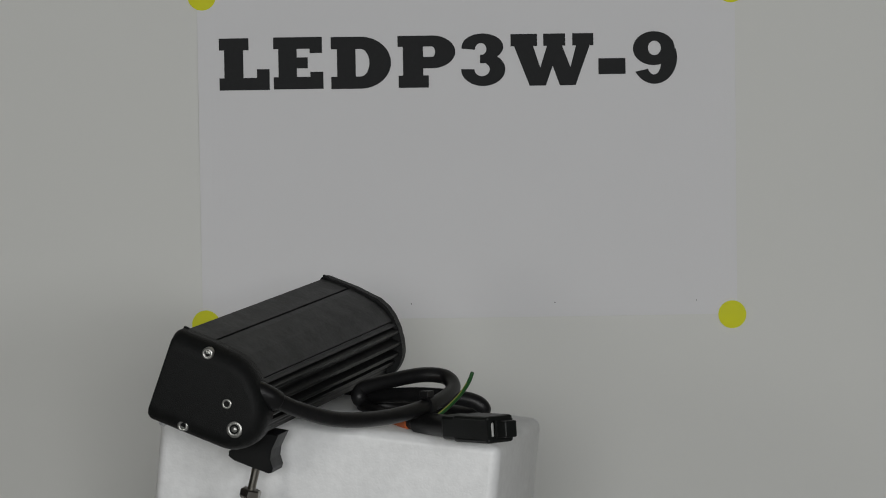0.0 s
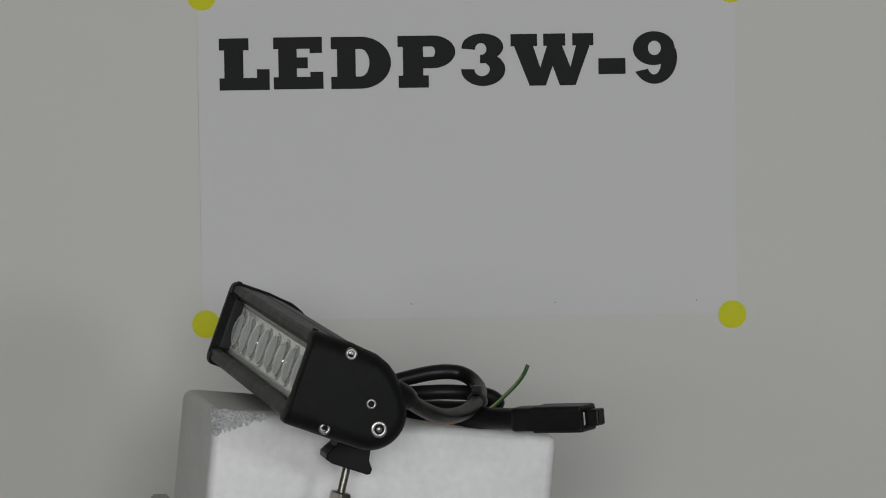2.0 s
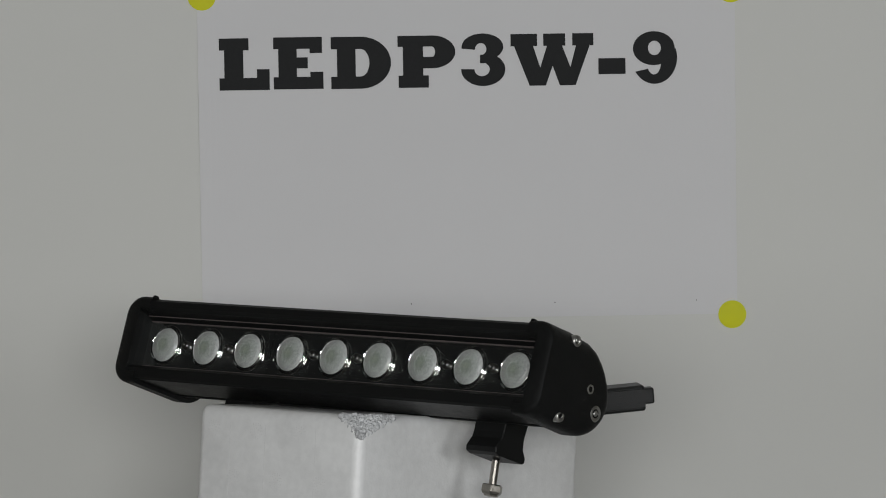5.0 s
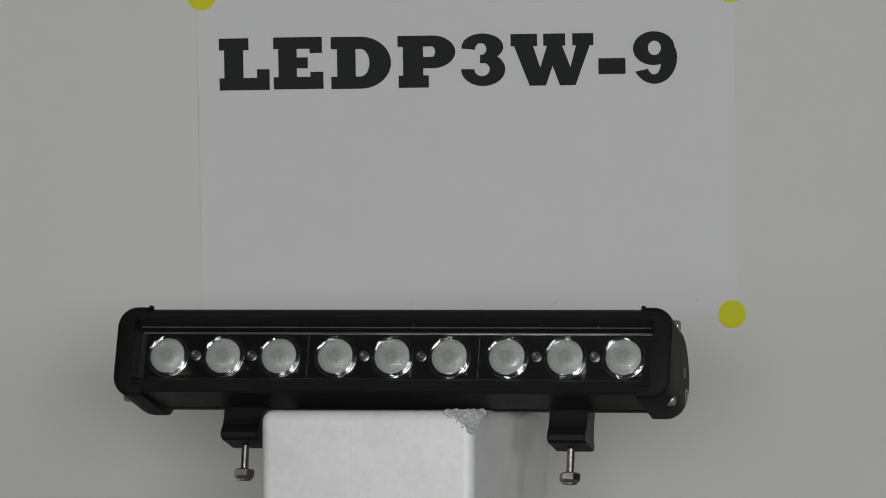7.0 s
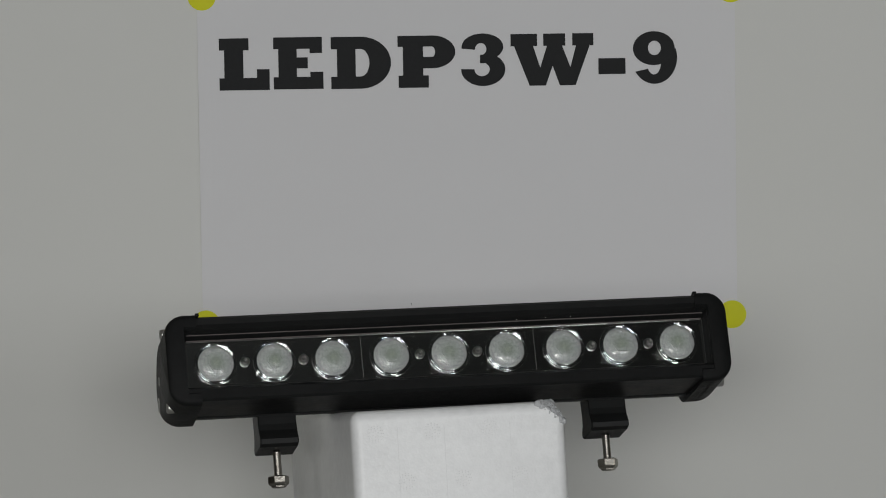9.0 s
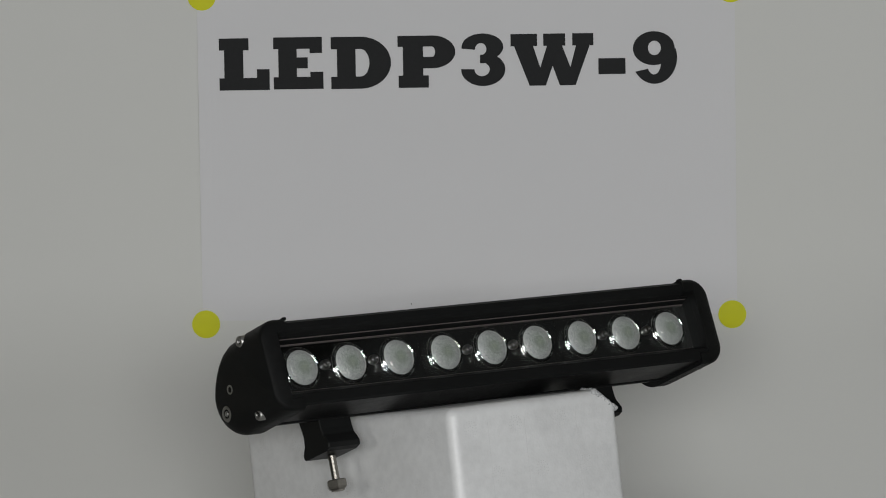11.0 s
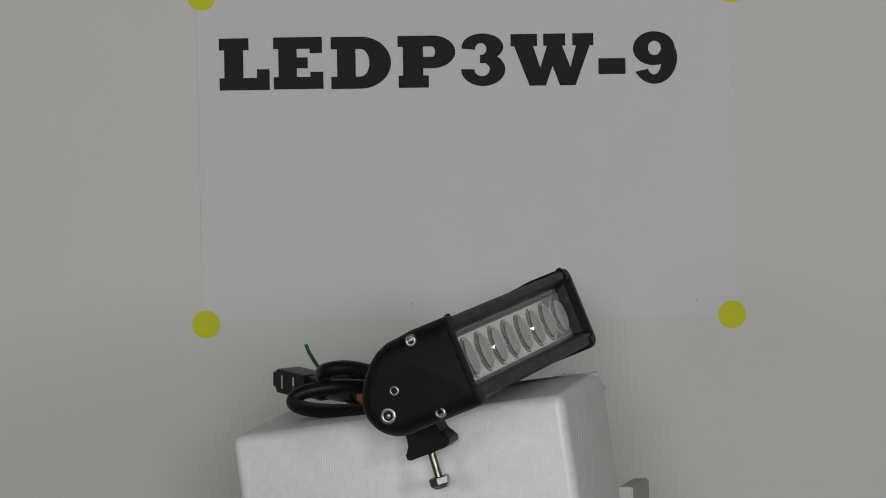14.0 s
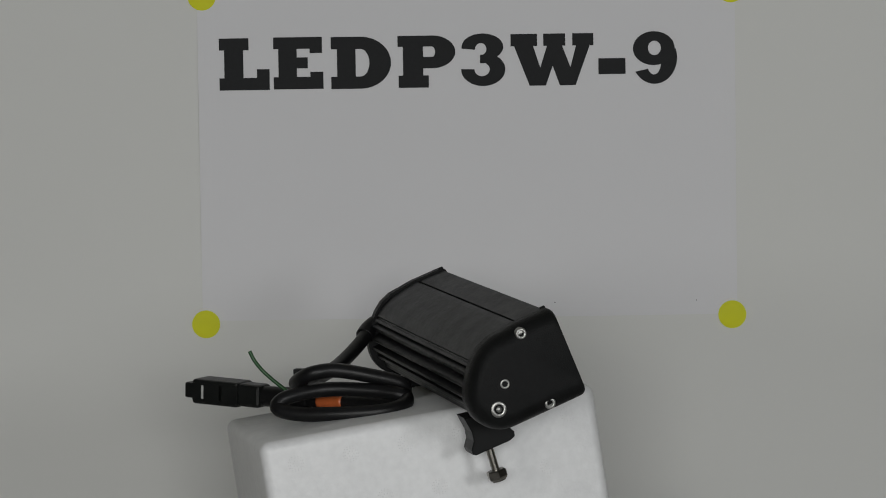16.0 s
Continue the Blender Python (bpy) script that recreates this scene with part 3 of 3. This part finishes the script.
def bracket(lamp, x):
    """A clamp foot under the body, with flared toes, and the bolt and nut that hang from it."""
    o = [(0.0205, -0.0860), (0.0195, -0.0950), (0.0205, -0.1000), (0.0236, -0.1040), (0.0236, -0.1066), (0.0220, -0.1075), (0.0020, -0.1077), (-0.0015, -0.1066), (-0.0022, -0.1040),
         (-0.0008, -0.1012), (0.0010, -0.0985), (0.0015, -0.0950), (0.0015, -0.0900)]
    o = o[::-1]
    w = 0.0106
    secs = [(x - w, inset(o, 0.0006)), (x - w + 0.0006, o), (x + w - 0.0006, o), (x + w, inset(o, 0.0006))]
    b = part("bracket", extrude(None, 0, 0, secs), PAINT, lamp, "black clamp foot with flared toes")
    at = pose(x, 0.0125, -0.1080, 180 + 6, 0, 0)
    thread = [(0.0, -0.004)]
    for k in range(22):
        z = 0.0 + k * 0.0008
        thread += [(0.00205, z), (0.00228, z + 0.0004)]
    thread += [(0.002, 0.0185), (0, 0.0185)]
    bolt = part("bolt", lathe(thread, 16), BOLT, b, "threaded stainless bolt", True, at)
    nut = part("nut", lathe([(0.0, 0.0133), (0.0050, 0.0133), (0.0058, 0.0139), (0.0058, 0.0172), (0.0052, 0.0183), (0.0042, 0.0189), (0.0040, 0.0196), (0.0022, 0.0199), (0, 0.0199)], 6), BOLT, bolt, "hexagonal steel lock nut")
    return b


def light_bar():
    lamp = tagged(new("light_bar"), "black finned LED light bar with nine lenses on foam block", "light bar")
    housing(lamp)
    for s in (-1, 1):
        end_cap(lamp, s)
        # sloped bezel at each end of the recess
        q = bmesh.new()
        xo, xi = s * (OPEN + 0.0005), s * (OPEN - 0.0016)
        a = [q.verts.new((xo, FACE + 0.0028, TOP - 0.008)), q.verts.new((xo, FACE + 0.0028, FOOT + 0.010)), q.verts.new((xi, LED_U + 0.001, LED_V - 0.0128)), q.verts.new((xi, LED_U + 0.001, LED_V + 0.0128)),
             q.verts.new((xo, LED_U + 0.001, LED_V - 0.0128)), q.verts.new((xo, LED_U + 0.001, LED_V + 0.0128))]
        for f in ((0, 1, 2, 3), (1, 4, 2), (0, 3, 5), (2, 4, 5, 3), (0, 5, 4, 1)):
            q.faces.new([a[i] for i in f])
        bmesh.ops.recalc_face_normals(q, faces=q.faces)
        part("end_bezel", q, PAINT, lamp)
    led_unit(lamp)
    # grey strips stand in for bright lines reflected along the recess
    part("gasket", join(box(-OPEN + 0.002, OPEN - 0.002, LED_U - 0.0012, LED_U + 0.0012, LED_V + 0.0127, LED_V + 0.0134, 0.0002, 1), box(-OPEN + 0.002, OPEN - 0.002, LED_U - 0.0012, LED_U + 0.0012, LED_V - 0.0132, LED_V - 0.0125, 0.0002, 1), box(-OPEN + 0.002, OPEN - 0.002, -0.0330, -0.0323, LED_V + 0.0151, LED_V + 0.0156, 0.0001, 1)), GLINT, lamp, "thin grey strips standing in for reflected bright lines")
    g = part("cover_glass", box(-OPEN + 0.0015, OPEN - 0.0015, LED_U - 0.0052, LED_U - 0.0042, LED_V - 0.0165, LED_V + 0.0165), GLASS, lamp, "clear cover glass")
    g.visible_shadow = False
    for x in (-0.0924, 0.0924):
        bracket(lamp, x)
    return turning(lamp, *LAMP_AT)


light_bar()

# ---- cable, plug and small wire, on the foam behind the lamp ----
CABLE_AT = (0.06, 0.03, -0.094)


def from_plan(points):
    return [(x - CABLE_AT[0], y - CABLE_AT[1], z - CABLE_AT[2]) for x, y, z in points]


CABLE = [(0.1663, -0.0224, -0.0610), (0.1493, -0.0093, -0.0711), (0.1281, 0.0062, -0.0791), (0.0977, 0.0236, -0.0821), (0.0632, 0.0389, -0.0803), (0.0330, 0.0455, -0.0760),
         (0.0190, 0.0400, -0.0702), (0.0170, 0.0260, -0.0686), (0.0130, 0.0065, -0.0722), (0.0110, -0.0105, -0.0771), (0.0130, -0.0125, -0.0825), (-0.0028, -0.0100, -0.0868),
         (-0.0080, 0.0030, -0.0898), (-0.0027, 0.0274, -0.0909), (0.0088, 0.0495, -0.0910), (0.0169, 0.0594, -0.0880), (0.0189, 0.0527, -0.0825), (0.0204, 0.0298, -0.0795),
         (0.0119, 0.0053, -0.0807), (0.0044, -0.0090, -0.0829), (0.0090, -0.0110, -0.0866), (0.0220, -0.0010, -0.0890), (0.0493, 0.0221, -0.0900), (0.0690, 0.0413, -0.0892)]


def power_cable():
    ob = tagged(new("power_cable"), "coiled black rubber lamp cable with plug, on the foam", "cable")
    part("strand", tube(from_plan(CABLE), 0.0042, 14), RUBBER, ob, "black rubber sheath", True)
    part("strain_relief", tube(from_plan([(0.1690, -0.0370, -0.0560), (0.1680, -0.0270, -0.0585), (0.1650, -0.0205, -0.0622), (0.1610, -0.0170, -0.0655)]), 0.0056, 14), RUBBER, ob, "black rubber strain relief at the end cap", True)
    part("plug_boot", tube(from_plan([(0.062, 0.0335, -0.0895), (0.069, 0.0413, -0.0890), (0.077, 0.0505, -0.0890), (0.084, 0.0585, -0.0888)]), 0.0060, 14), RUBBER, ob, "black rubber boot", True)
    m = look(from_plan([(0.0815, 0.0562, -0.0888)])[0], from_plan([(0.1130, 0.0925, -0.0862)])[0])
    plug = part("plug", join(box(-0.0068, 0.0068, -0.0066, 0.0066, -0.016, 0.0, 0.002), box(-0.0086, 0.0086, 0.0040, 0.0072, -0.0450, -0.014, 0.0014), box(-0.0086, 0.0086, -0.0072, -0.0040, -0.0450, -0.014, 0.0014),
                             prism([(-0.0085, -0.0142), (0.0085, -0.0142), (0.0085, -0.0448), (0.0047, -0.0448), (-0.0085, -0.0246)], -0.0050, 0.0050)), PLUG, ob, "black two-pole plastic plug", False, m)
    part("locking_tab", prism([(-0.0085, -0.0266), (0.0032, -0.0448), (-0.0085, -0.0448)], -0.0050, 0.0050), PLUG, plug)
    part("plug_tongue", box(-0.0064, 0.0016, -0.0045, 0.0045, -0.0515, -0.044, 0.001), PLUG, plug)
    # added pale inserts stand in for brightness seen through the plug's gap
    part("slot_inserts", join(box(-0.0088, -0.0070, -0.0040, 0.0040, -0.0388, -0.0372, 0.0003, 1), box(0.0042, 0.0056, -0.0036, 0.0036, -0.0452, -0.0440, 0.0003, 1)), PALE, plug, "pale inserts standing in for the bright gap in the plug")
    part("cable_tie", join(lathe([(0.0044, -0.002), (0.0056, -0.002), (0.0056, 0.002), (0.0044, 0.002), (0.0044, -0.002)], 16), box(-0.003, 0.003, 0.005, 0.0085, -0.003, 0.003, 0.0006)),
         RUBBER, ob, "black cable tie", False, pose(*from_plan([(0.0632, 0.0389, -0.0803)])[0], 90, 0, 68))
    part("orange_sleeve", tube(from_plan([(0.0425, 0.0166, -0.0899), (0.0493, 0.0221, -0.0900), (0.0560, 0.0285, -0.0898)]), 0.0049, 14), ORANGE, ob, "orange heat-shrink sleeve", True)
    w = from_plan([(0.0640, 0.0400, -0.0880), (0.0640, 0.0480, -0.0830), (0.0665, 0.0580, -0.0740), (0.0690, 0.0635, -0.0670), (0.0698, 0.0663, -0.0611)])
    part("loose_wire", tube(w, 0.0011, 8), GREEN, ob, "short green wire end with a yellow stripe", True)
    part("wire_stripe", tube([(a + 0.0006, b - 0.0004, c + 0.0004) for a, b, c in w[:-1]], 0.00042, 6), YELLOW, ob, "", True)
    return turning(ob, *CABLE_AT)


power_cable()


# ---- motion ----
def bearing(t):
    """Degrees through which the turntable has turned at t seconds."""
    s = t - 8.0
    return -1.7171 + s * (13.0575 + s * (-0.00153 + s * (-0.00388 + s * 0.000142)))


def motions():
    for ob, at in TURNING:
        rows = []
        for k in range(33):
            t = k * 0.5
            turn = Matrix.Rotation(radians(bearing(t)), 4, "Z")
            rows.append((t, turn @ Matrix.Translation(at) @ LOCAL.get(ob.name, Matrix.Identity(4))))
        walk(ob, rows)


LOCAL = {"light_bar": pose(0, 0, 0, 0, 0.24, 0) @ pose(0, 0, 0, TILT)}
motions()
